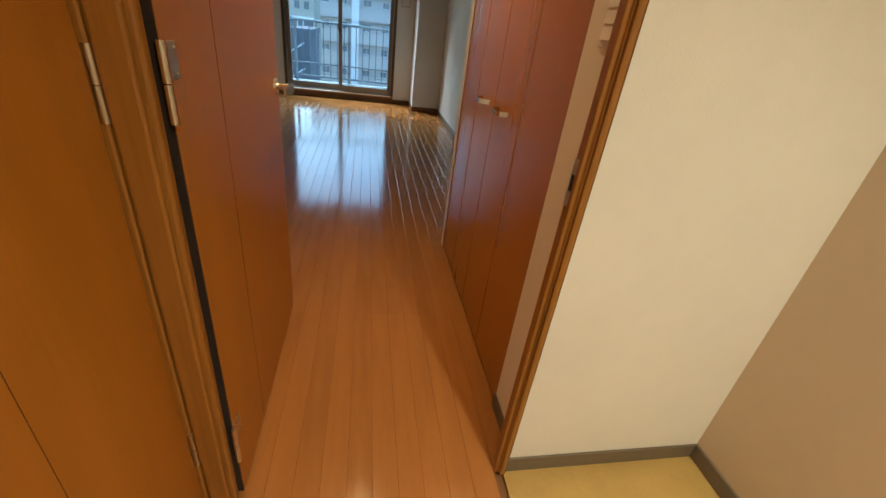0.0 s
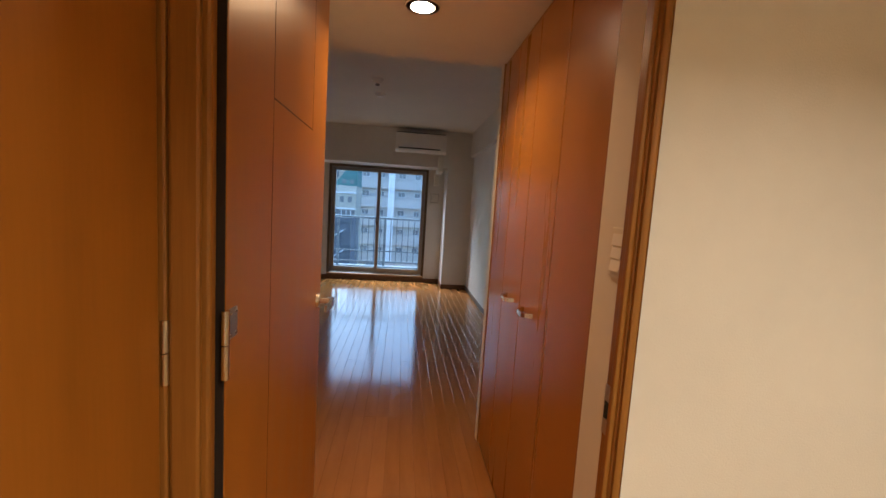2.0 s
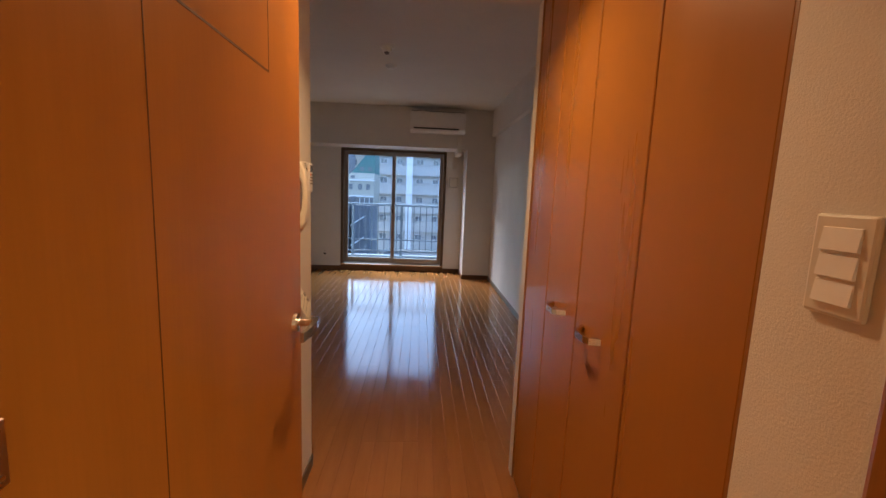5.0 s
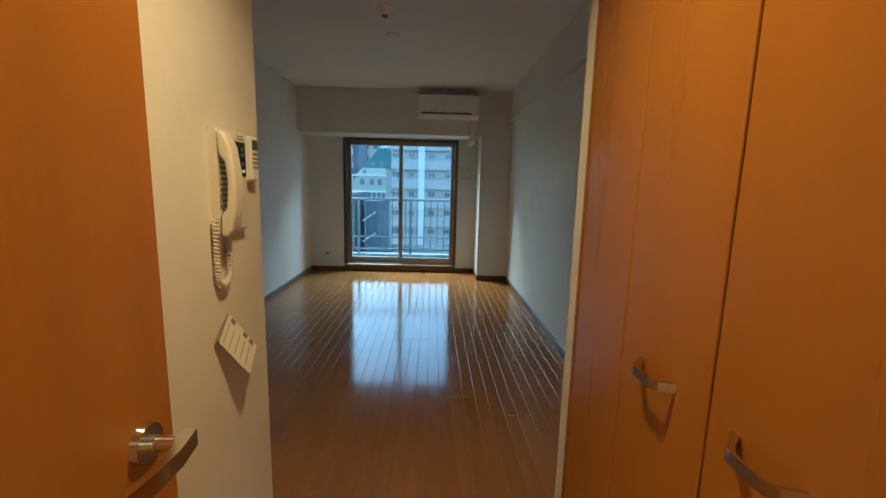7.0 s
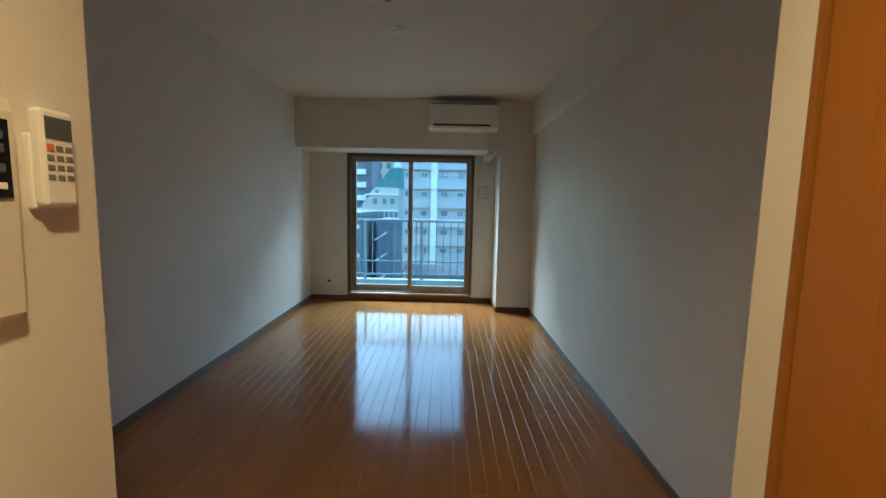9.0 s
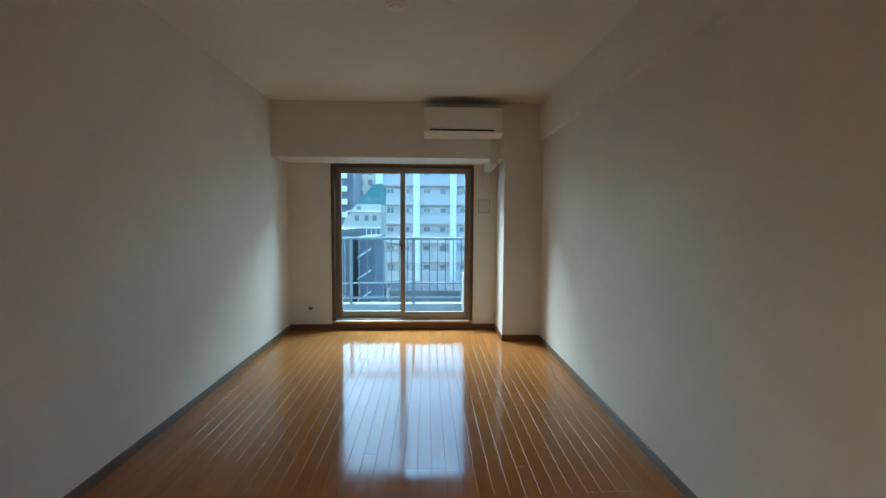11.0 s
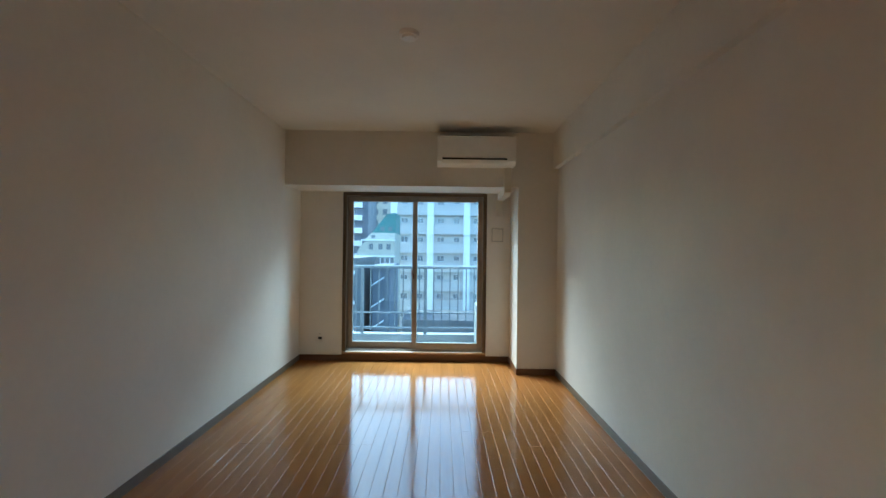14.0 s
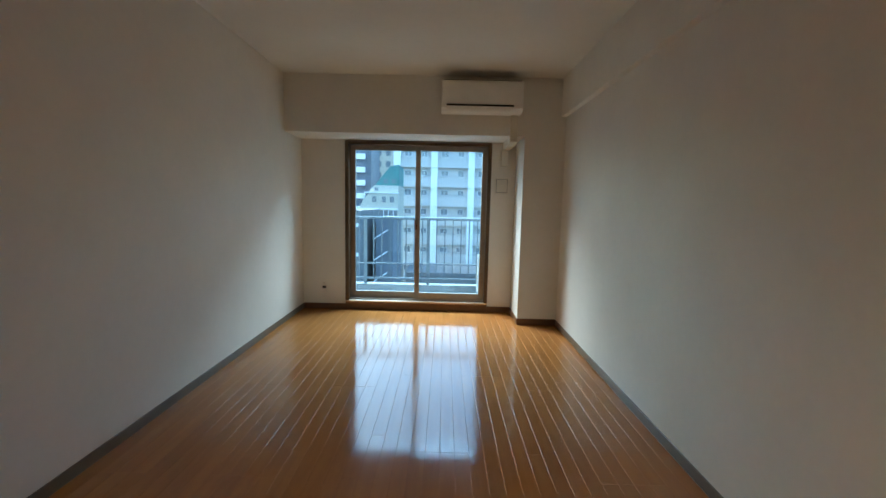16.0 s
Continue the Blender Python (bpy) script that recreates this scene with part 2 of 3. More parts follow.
setting("wall_entry_left", boxes(((XEL - 0.1, -1.7, -0.01), (XEL, 0.335, EC)), ((XEL - 0.1, 0.335, 2.06), (XEL, YD, EC))), M_PAPER, "cream entry side wall", "wall")
setting("wall_entry_back", boxes(((XEL, -1.7, -0.01), (XER, -1.6, EC))), M_PAPER, "cream entry end wall", "wall")
setting("ceiling_entry", boxes(((XEL - 0.1, -1.7, EC), (XER + 0.1, YD + 0.048, EC + 0.1))), M_CEIL, "white entry ceiling", "ceiling")


def board(name, lo, hi, material=M_BASE, label="grey-brown vinyl baseboard"):
    return setting(name, boxes((lo, hi), bevel=0.0025), material, label, "baseboard")


board("baseboard_left", (XL, YHL + 0.007, 0), (XL + 0.007, YE, 0.06))
board("baseboard_right", (XR - 0.007, YH + 0.007, 0), (XR, YB, 0.06))
board("baseboard_window", (XL + 0.007, YE - 0.007, 0), (0.925, YE, 0.065), M_BASE_DARK, "dark brown baseboard")
board("baseboard_column", (0.925, YB - 0.007, 0), (XR - 0.007, YB, 0.065), M_BASE_DARK, "dark brown baseboard")
board("baseboard_column_side", (0.925, YB, 0), (0.932, YE - 0.007, 0.065), M_BASE_DARK, "dark brown baseboard")
board("baseboard_hall", (HL, 1.27, 0), (HL + 0.007, YHL, 0.06))
board("baseboard_entry", (0.704, YD - 0.007, 0), (XER - 0.007, YD, 0.06))
board("baseboard_entry_side", (XER - 0.007, -1.6, 0), (XER, YD, 0.06))
board("baseboard_strip", (HR - 0.007, YD + 0.048, 0), (HR, 1.510, 0.06))
board("baseboard_return", (XL + 0.007, YHL, 0), (HL, YHL + 0.007, 0.06))

# ---- door frame and doors ----
df = thing("door_frame", "stained wooden door frame with rounded casing", "door frame", (0.3, YD, 0), kind="structure")


def moulding(x0, x1, y0, y1, z0, z1, r=0.006):
    return box(bmesh.new(), (x0 - 0.3, y0 - YD, z0), (x1 - 0.3, y1 - YD, z1), r, 2)


part("jamb", moulding(0.682, 0.697, YD - 0.010, YD + 0.042, 0, 2.055), M_FRAME, df)
part("casing", moulding(0.686, 0.703, YD - 0.016, YD - 0.009, 0, 2.10), M_FRAME, df)
part("door_stop", moulding(0.673, 0.683, YD - 0.004, YD + 0.010, 0, 2.03, 0.003), M_FRAME, df)
part("jamb", moulding(-0.108, -0.040, YD - 0.034, YD - 0.010, 0, 2.055), M_FRAME, df)
part("casing", moulding(-0.100, -0.052, YD - 0.042, YD - 0.033, 0, 2.10), M_FRAME, df)
part("head", moulding(-0.07, 0.682, YD - 0.017, YD + 0.045, 2.015, 2.058), M_FRAME, df)
strike = part("strike_plate", boxes(((0.3805, 0.014, 0.86), (0.3825, 0.038, 0.96))), M_STEEL, df, "steel strike plate")
part("latch_hole", boxes(((0.3795, 0.020, 0.893), (0.3806, 0.033, 0.927))), M_BLACK, strike)


def hinge(owner, x, y, z, side=1):
    """A lift-off hinge: leaf with screws on the door, knuckle and half barrel on the frame."""
    h = part("hinge", boxes(((x, y + 0.001, z - 0.027), (x + 0.003, y + 0.044, z + 0.027)), bevel=0.001), M_STEEL, owner, "brushed steel hinge")
    bm = cyl(bmesh.new(), (x + 0.004, y - 0.009, z - 0.028), (x + 0.004, y - 0.009, z + 0.030), 0.0065)
    cyl(bm, (x + 0.004, y - 0.009, z - 0.088), (x + 0.004, y - 0.009, z - 0.030), 0.0065)
    part("knuckle", bm, M_CHROME, h, smooth=True)
    for dy, dz in ((0.014, -0.019), (0.036, -0.019), (0.014, 0.019), (0.036, 0.019)):
        part("screw", cyl(bmesh.new(), (x + 0.002, y + dy, z + dz), (x + 0.0045, y + dy, z + dz), 0.0035, 0.0026, 10), M_CHROME, h)
    return h


# The hall door, open against the wall: hinge edge at DY0, free edge at DY1.
DY0, DY1, DX = 1.262, 2.087, -0.028
hall_door = thing("hall_door", "open orange-brown veneered door with fine grooves", "door", (DX, DY0, 0))
part("leaf", box(bmesh.new(), (-0.036, 0, 0.012), (0, DY1 - DY0, 2.01), 0.0025, 2), M_DOOR, hall_door)
part("groove", boxes(((-0.0002, 0.235, 1.502), (0.0006, 0.2375, 2.008)), ((-0.0002, 0.235, 0.02), (0.0006, 0.2365, 1.498))), M_GROOVE, hall_door)
part("groove", boxes(((-0.0002, 0.614, 1.502), (0.0006, 0.6165, 2.008))), M_GROOVE, hall_door)
part("groove", boxes(((-0.0002, 0.235, 1.498), (0.0006, 0.616, 1.502))), M_GROOVE, hall_door)
# Thin strip that puts the jamb's shade on the hinge edge as colour.
part("edge_shade", boxes(((-0.0365, -0.002, 0.014), (-0.0012, 0.001, 2.008))), M_GAPSHADE, hall_door, "near-black strip painting the shade on the hinge edge")
part("edge_band", boxes(((-0.033, DY1 - DY0 - 0.0015, 0.014), (-0.002, DY1 - DY0 + 0.0012, 2.008))), M_PLASTIC, hall_door, "pale edge band")
for hz in (1.066, 0.24, 1.84):
    hinge(hall_door, 0.000, 0.000, hz)
lever = part("lever", cyl(bmesh.new(), (0, 0.768, 0.930), (0.009, 0.768, 0.930), 0.026, 0.024, 28), M_CHROME, hall_door, "satin chrome lever handle", True)
part("neck", cyl(bmesh.new(), (0.009, 0.768, 0.930), (0.050, 0.768, 0.930), 0.010), M_CHROME, lever, smooth=True)
part("grip", prism(bmesh.new(), [(0.036, 0.778), (0.058, 0.782), (0.064, 0.74), (0.062, 0.70), (0.054, 0.655), (0.046, 0.655), (0.051, 0.70), (0.050, 0.745)], "z", 0.919, 0.942), M_CHROME, lever, smooth=True)
part("latch", boxes(((-0.026, DY1 - DY0, 0.90), (-0.010, DY1 - DY0 + 0.002, 0.985)), ((-0.024, DY1 - DY0, 0.935), (-0.012, DY1 - DY0 + 0.010, 0.957))), M_STEEL, hall_door)

# The side door of the entry, closed, beside the door frame.
side_door = thing("side_door", "closed orange-brown veneered door with fine grooves", "door", (XEL, 0.375, 0))
part("leaf", box(bmesh.new(), (-0.036, 0.005, 0.012), (-0.001, 0.848, 2.01), 0.003, 2), M_DOOR, side_door)
part("groove", boxes(((-0.0014, 0.560, 0.02), (-0.0006, 0.5612, 2.008))), M_GROOVE, side_door)
for hz in (1.028, 0.235, 1.84):
    bm = cyl(bmesh.new(), (0.004, 0.854, hz - 0.05), (0.004, 0.854, hz + 0.002), 0.0062)
    cyl(bm, (0.004, 0.854, hz + 0.004), (0.004, 0.854, hz + 0.056), 0.0062)
    part("hinge", bm, M_STEEL, side_door, "brushed steel barrel hinge", True)
sf = thing("side_door_frame", "stained wooden frame of the side door", "door frame", (XEL, 1.205, 0), kind="structure")
part("casing", box(bmesh.new(), (-0.09, 0.022, 0), (0.008, 0.029, 2.055), 0.005, 2), M_FRAME, sf)
part("casing", box(bmesh.new(), (-0.09, -0.87, 0), (0.010, -0.828, 2.055), 0.005, 2), M_FRAME, sf)
part("head", box(bmesh.new(), (-0.09, -0.828, 2.015), (0.008, 0.022, 2.055), 0.004, 2), M_FRAME, sf)
# Added unseen backing; its near-black colour stands for the unlit gap.
setting("side_door_backing", boxes(((XEL - 0.3, 0.2, -0.01), (XEL - 0.2, 1.4, 2.2)), ((XEL - 0.2, 1.10, -0.01), (XEL - 0.09, 1.249, 2.2))), M_GAPSHADE, "added near-black backing for the unlit gap behind the side door", "wall")

# ---- closet ----
closet = thing("closet", "built-in closet with four tall folding wood panels", "closet", (HR, 1.510, 0))
cy = [0.008, 0.315, 0.610, 0.890, 1.168]
part("frame", boxes(((0.0, 0.001, 0), (0.06, 0.007, HC - 0.002)), ((0.0, 1.170, 0), (0.06, 1.178, HC - 0.002)), ((0.008, 0.007, 2.018), (0.06, 1.170, HC - 0.002))), M_FRAME, closet, "stained closet frame")
part("track", boxes(((0.02, 0.007, 0.0), (0.045, 1.17, 0.006))), M_STEEL, closet)
# Near-black sheet added behind the panels; it paints the shade in their joints.
part("gap_backing", boxes(((0.060, 0.001, 0.001), (0.072, 1.178, HC - 0.002))), M_GAPSHADE, closet)
for k in range(4):
    y0, y1 = cy[k] + 0.0022, cy[k + 1] - 0.0022
    pn = part("panel", box(bmesh.new(), (0.004, y0, 0.010), (0.028, y1, 2.016), 0.0035, 2), M_CLOSET, closet)
    if k in (1, 2):
        yh = {1: 0.440, 2: 0.690}[k]
        bm = prism(bmesh.new(), [(0.005, 0.120), (-0.006, 0.112), (-0.030, 0.085), (-0.034, 0.072), (-0.034, 0.022), (-0.024, 0.008), (0.005, 0.000),
                                 (0.005, 0.007), (-0.020, 0.014), (-0.028, 0.024), (-0.028, 0.070), (-0.022, 0.082), (0.005, 0.106)], "z", 0.912, 0.929)
        bmesh.ops.translate(bm, verts=bm.verts, vec=(0, yh, 0))
        part("handle", bm, M_CHROME, pn, "bent chrome bar handle")

# ---- hall things ----
sw = thing("light_switch", "ivory triple rocker switch plate on the wall", "light switch", (HR, 1.406, 1.214))
sw.scale = (1, 0.93, 0.92)
part("plate", box(bmesh.new(), (-0.008, -0.036, -0.060), (0, 0.036, 0.060), 0.004, 2), M_PLASTIC, sw)
for k in range(3):
    z = 0.031 - 0.031 * k
    part("rocker", prism(bmesh.new(), [(-0.007, z - 0.0145), (-0.0125, z - 0.013), (-0.0095, z + 0.013), (-0.007, z + 0.0145)], "y", -0.022, 0.022), M_WHITE, sw)

dl = thing("downlight", "round recessed warm downlight, lit", "downlight", (0.295, 2.18, HC))
bm = bmesh.new()
for a, b, z0, z1 in ((0.066, 0.062, -0.001, -0.006), (0.062, 0.050, -0.006, -0.002)):
    cyl(bm, (0, 0, z0), (0, 0, z1), a, b, 36)
part("trim_ring", bm, M_WHITE, dl, smooth=True)
part("bulb", cyl(bmesh.new(), (0, 0, -0.0065), (0, 0, -0.0045), 0.045, 0.047, 32), M_GLOW, dl, "glowing warm bulb")
dl2 = thing("downlight", "round recessed warm downlight, lit", "downlight", (0.95, -0.05, EC))
part("trim_ring", cyl(bmesh.new(), (0, 0, 0.0), (0, 0, -0.005), 0.075, 0.07, 36), M_WHITE, dl2, smooth=True)

# Intercom: base with black display, handset standing proud, coiled cord.
PW = HL
ic = thing("intercom", "ivory wall intercom with handset and black display", "intercom", (PW, 2.548, 1.249))
ic.scale = (1, 1, 1.24)
part("body", prism(bmesh.new(), [(0, -0.098), (0.012, -0.098), (0.018, -0.092), (0.022, 0.086), (0.017, 0.098), (0, 0.098)], "y", -0.046, 0.095), M_PLASTIC, ic)
part("display", prism(bmesh.new(), [(0.010, 0.079), (0.088, 0.079), (0.088, 0.012), (0.040, 0.012), (0.030, 0.046)], "x", 0.0195, 0.0228), M_BLACK, ic, "glossy black display")
for k, bz in enumerate((0.061, 0.050, 0.033)):
    part("button", box(bmesh.new(), (0.0215, 0.062, bz), (0.0242, 0.082, bz + 0.008), 0.001), M_LCD, ic)
part("button", box(bmesh.new(), (0.0215, 0.064, 0.019), (0.0242, 0.082, 0.025), 0.0008), M_WHITE, ic, "pale button")
part("print", boxes(((0.0208, 0.050, 0.0835), (0.0226, 0.080, 0.0855)), ((0.0205, 0.050, 0.0895), (0.0224, 0.080, 0.091))), M_GREY, ic, "small grey print")
part("seam", boxes(((0.0185, 0.030, -0.092), (0.0204, 0.0315, 0.012))), M_GREY, ic, "fine cover seam")
hs = part("handset", prism(bmesh.new(), [(0.021, 0.094), (0.036, 0.090), (0.050, 0.064), (0.058, 0.012), (0.057, -0.046), (0.049, -0.086), (0.036, -0.102), (0.020, -0.098),
                                         (0.022, -0.060), (0.036, -0.048), (0.041, 0.0), (0.037, 0.036), (0.023, 0.050)], "y", -0.050, -0.006), M_PLASTIC, ic, "curved ivory handset", True)
bv = hs.modifiers.new("round", "BEVEL")
bv.width, bv.segments, bv.limit_method = 0.006, 3, "ANGLE"
for k in range(9):
    part("speaker_slot", boxes(((0.0192, -0.042, -0.046 + 0.010 * k), (0.0226, -0.010, -0.042 + 0.010 * k))), M_GREY, ic)
cord = bmesh.new()
cpts = []
arc = [(-0.056, -0.065 - 0.0051 * i) for i in range(21)]
arc += [(-0.028 - 0.028 * math.cos(math.pi * i / 24), -0.167 - 0.025 * math.sin(math.pi * i / 24)) for i in range(1, 24)]
arc += [(0.0, -0.167 + 0.0048 * i) for i in range(15)]
for i in range(620):
    u = i / 619 * (len(arc) - 1.001)
    k = int(u)
    (ya, za), (yb, zb) = arc[k], arc[k + 1]
    d = Vector((0, yb - ya, zb - za)).normalized()
    side = Vector((0, -d.z, d.y))
    w = 2 * math.pi * 42 * i / 619
    cpts.append(Vector((0.013 + 0.0058 * math.cos(w), ya + (yb - ya) * (u - k), za + (zb - za) * (u - k))) + side * 0.0058 * math.sin(w))
part("cord", tube(cord, cpts, 0.0021, 6), M_PLASTIC, ic, "coiled ivory cord", True)

rc = thing("remote_control", "ivory air conditioner remote in a wall holder", "remote control", (PW, 2.694, 1.312))
rc.scale = (0.95, 0.9, 0.93)
part("holder", box(bmesh.new(), (0, -0.026, -0.066), (0.010, 0.026, 0.030), 0.003, 2), M_WHITE, rc)
part("body", box(bmesh.new(), (0.006, -0.024, -0.062), (0.024, 0.024, 0.062), 0.005, 2), M_WHITE, rc)
part("screen", boxes(((0.0235, -0.019, 0.024), (0.0248, 0.019, 0.052))), M_LCD, rc, "dark grey display")
part("button", box(bmesh.new(), (0.0235, -0.019, 0.008), (0.0255, -0.008, 0.018), 0.001), M_ORANGE, rc, "orange button")
for r in range(4):
    for c in range(3):
        if r or c:
            part("button", box(bmesh.new(), (0.0235, -0.019 + 0.0135 * c, 0.009 - 0.0125 * r), (0.0252, -0.0085 + 0.0135 * c, 0.0165 - 0.0125 * r), 0.0008), M_GREY, rc)

card = thing("note_card", "tilted cream instruction card hung on the wall", "card", (PW, 2.570, 0.850))
card.matrix_basis = pose(PW + 0.017, 2.548, 0.848, 0, -19, 0) @ pose(0, 0, 0, -61)
card.scale = (1.04, 1.04, 1.04)
part("sheet", box(bmesh.new(), (0.004, -0.066, -0.045), (0.0075, 0.066, 0.045), 0.001), M_PAPERCARD, card)
part("spine", boxes(((0.002, -0.067, -0.047), (0.0088, -0.063, 0.040))), M_GREY, card, "dark edge strip")
for k, yy in enumerate((-0.040, 0.012, 0.040)):
    part("stamp", boxes(((0.0075, yy - 0.008, 0.029), (0.0083, yy + 0.008, 0.042))), M_GREY, card, "dark printed square")
for k in range(5):
    part("print_line", boxes(((0.0075, -0.05 + 0.022 * k, -0.036), (0.0081, -0.0485 + 0.022 * k, 0.02))), M_GREY, card)

# ---- window ----
win = thing("window_1", "sliding two-pane balcony window in bronze aluminium frame", "window", (0, YE, 0), kind="structure")
part("window_frame", boxes(((WX0 - 0.018, -0.014, WZ0 - 0.0), (WX0 + 0.022, 0.13, WZ1 + 0.016)), ((WX1 - 0.022, -0.014, WZ0), (WX1 + 0.018, 0.13, WZ1 + 0.016)),
                           ((WX0 + 0.022, -0.014, WZ1 - 0.020), (WX1 - 0.022, 0.13, WZ1 + 0.016)), bevel=0.003), M_ALU, win, "bronze outer frame")
part("window_sill", boxes(((WX0 - 0.018, -0.022, WZ0 - 0.022), (WX1 + 0.018, 0.13, WZ0 - 0.001)), bevel=0.004), M_SILL, win, "pale wood sill")
part("track", boxes(((WX0 + 0.022, 0.035, WZ0 - 0.001), (WX1 - 0.022, 0.13, WZ0 + 0.018)), ((WX0 + 0.022, 0.062, WZ0 + 0.018), (WX1 - 0.022, 0.066, WZ0 + 0.026)), ((WX0 + 0.022, 0.104, WZ0 + 0.018), (WX1 - 0.022, 0.108, WZ0 + 0.026))), M_ALUL, win)
part("step", boxes(((WX0 - 0.018, -0.012, 0.066), (WX1 + 0.018, -0.0005, WZ0 - 0.023))), M_BASE_DARK, win, "dark wood riser under the sill")


def sash(x0, x1, y):
    z0, z1 = WZ0 + 0.020, WZ1 - 0.022
    s = part("sash", boxes(((x0, y, z0), (x0 + 0.055, y + 0.034, z1)), ((x1 - 0.055, y, z0), (x1, y + 0.034, z1)),
                           ((x0 + 0.055, y + 0.001, z0), (x1 - 0.055, y + 0.033, z0 + 0.075)), ((x0 + 0.055, y + 0.001, z1 - 0.052), (x1 - 0.055, y + 0.033, z1)), bevel=0.002), M_ALUL, win, "champagne aluminium sash")
    pane = part("pane", boxes(((x0 + 0.05, y + 0.015, z0 + 0.07), (x1 - 0.05, y + 0.019, z1 - 0.047))), M_GLASS, s)
    pane.visible_shadow = False
    return s


WM = -0.143
sash(WX0 + 0.024, WM + 0.028, 0.084)
right_sash = sash(WM - 0.028, WX1 - 0.024, 0.042)
part("crescent_lock",
     boxes(((WM - 0.024, 0.026, 0.925), (WM - 0.002, 0.042, 0.985)), ((WM - 0.034, 0.028, 0.965), (WM - 0.020, 0.038, 1.035)), bevel=0.004), M_BASE_DARK, right_sash, "dark crescent lock")
curtain = thing("curtain_rail", "brown metal curtain rail above the window", "curtain rail", (0, YE, 1.893))
part("rail", boxes(((WX0 + 0.0, -0.050, -0.018), (WX1 + 0.0, -0.030, -0.004)), bevel=0.002), M_ALU, curtain)
part("inner_slide", boxes(((-0.15, -0.052, -0.014), (0.60, -0.049, -0.008))), M_ALUL, curtain, "pale slide strip")
for bx in (WX0 + 0.05, WM, WX1 - 0.05):
    part("bracket", boxes(((bx - 0.008, -0.032, -0.020), (bx + 0.008, -0.001, -0.002)), bevel=0.001), M_ALU, curtain)

# ---- room fixtures ----
ac = thing("air_conditioner", "ivory wall-mounted air conditioner unit", "air conditioner", (0.488, YB, 2.226))
part("body", prism(bmesh.new(), [(0, -0.135), (-0.150, -0.138), (-0.196, -0.110), (-0.205, -0.080), (-0.205, 0.118), (-0.192, 0.135), (0, 0.138)], "x", -0.380, 0.380), M_WHITE, ac)
# Black slats and a grey strip paint the shade between unit and ceiling.
part("top_shade_slats", boxes(*[((-0.36, -0.180 + 0.018 * k, 0.1365), (0.36, -0.172 + 0.018 * k, 0.142)) for k in range(9)]), M_BLACK, ac, "black slats painting the shade above the unit")
part("top_shade_strip", boxes(((-0.37, -0.010, 0.138), (0.37, -0.001, 0.175))), M_GREY, ac, "grey strip painting the shade behind the unit's top")
part("front_panel", box(bmesh.new(), (-0.366, -0.211, -0.075), (0.366, -0.204, 0.108), 0.003, 2), M_WHITE, ac)
part("outlet", boxes(((-0.330, -0.2095, -0.098), (0.292, -0.199, -0.082))), M_BLACK, ac, "dark air outlet slot")
part("flap", prism(bmesh.new(), [(-0.211, -0.099), (-0.203, -0.098), (-0.192, -0.128), (-0.199, -0.130)], "x", -0.330, 0.282), M_WHITE, ac, "ivory louvre flap")

pc = thing("pipe_cover", "cream plastic pipe duct under the air conditioner", "pipe cover", (0.815, YB, 2.0))
part("duct", box(bmesh.new(), (-0.036, -0.052, -0.165), (0.036, -0.001, 0.086), 0.006, 2), M_PLASTIC, pc)
part("elbow", prism(bmesh.new(), [(-0.052, -0.105), (-0.046, -0.165), (0.02, -0.185), (0.45, -0.185), (0.45, -0.108), (0.004, -0.108)], "x", -0.034, 0.034), M_PLASTIC, pc)
part("drop", box(bmesh.new(), (-0.055, 0.405, -0.36), (0.015, 0.452, -0.186), 0.006, 2), M_PLASTIC, pc)
vent = thing("wall_vent", "square cream wall vent cover", "vent", (0.785, YE, 1.43))
part("frame", box(bmesh.new(), (-0.078, -0.012, -0.09), (0.078, -0.001, 0.09), 0.003, 2), M_PLASTIC, vent)
part("shadow_gap", boxes(((-0.063, -0.0135, -0.073), (0.063, -0.0118, 0.073))), M_GREY, vent, "dark gap round the cover")
part("cover", box(bmesh.new(), (-0.058, -0.020, -0.068), (0.058, -0.012, 0.068), 0.004, 2), M_PLASTIC, vent)
part("knob", cyl(bmesh.new(), (0, -0.030, -0.01), (0, -0.019, -0.01), 0.018, 0.020, 20), M_PLASTIC, vent, smooth=True)
so = thing("aerial_socket", "small black wall socket near the floor", "socket", (-1.19, YE, 0.262))
part("plate", box(bmesh.new(), (-0.035, -0.006, -0.058), (0.035, -0.001, 0.058), 0.002), M_PAPER, so)
part("jack", box(bmesh.new(), (-0.020, -0.016, -0.022), (0.020, -0.005, 0.002), 0.002), M_BLACK, so, "black jack")
part("jack", box(bmesh.new(), (-0.008, -0.010, 0.030), (0.000, -0.005, 0.040), 0.001), M_GREY, so, "small grey jack")

det = thing("ceiling_rosette", "round white ceiling lamp socket", "ceiling socket", (-0.035, 5.10, CEIL))
part("base", cyl(bmesh.new(), (0, 0, -0.022), (0, 0, 0), 0.052, 0.056, 36), M_WHITE, det, smooth=True)
part("socket", cyl(bmesh.new(), (0, 0, -0.034), (0, 0, -0.022), 0.036, 0.040, 32), M_WHITE, det, smooth=True)
al = thing("fire_detector", "round white fire detector on the ceiling", "fire detector", (-0.035, 4.60, CEIL))
part("base", cyl(bmesh.new(), (0, 0, -0.014), (0, 0, 0), 0.055, 0.055, 36), M_WHITE, al, smooth=True)
part("dome", cyl(bmesh.new(), (0, 0, -0.045), (0, 0, -0.014), 0.034, 0.046, 32), M_WHITE, al, smooth=True)
part("sensor", cyl(bmesh.new(), (0, 0, -0.058), (0, 0, -0.045), 0.018, 0.022, 24), M_GREY, al)

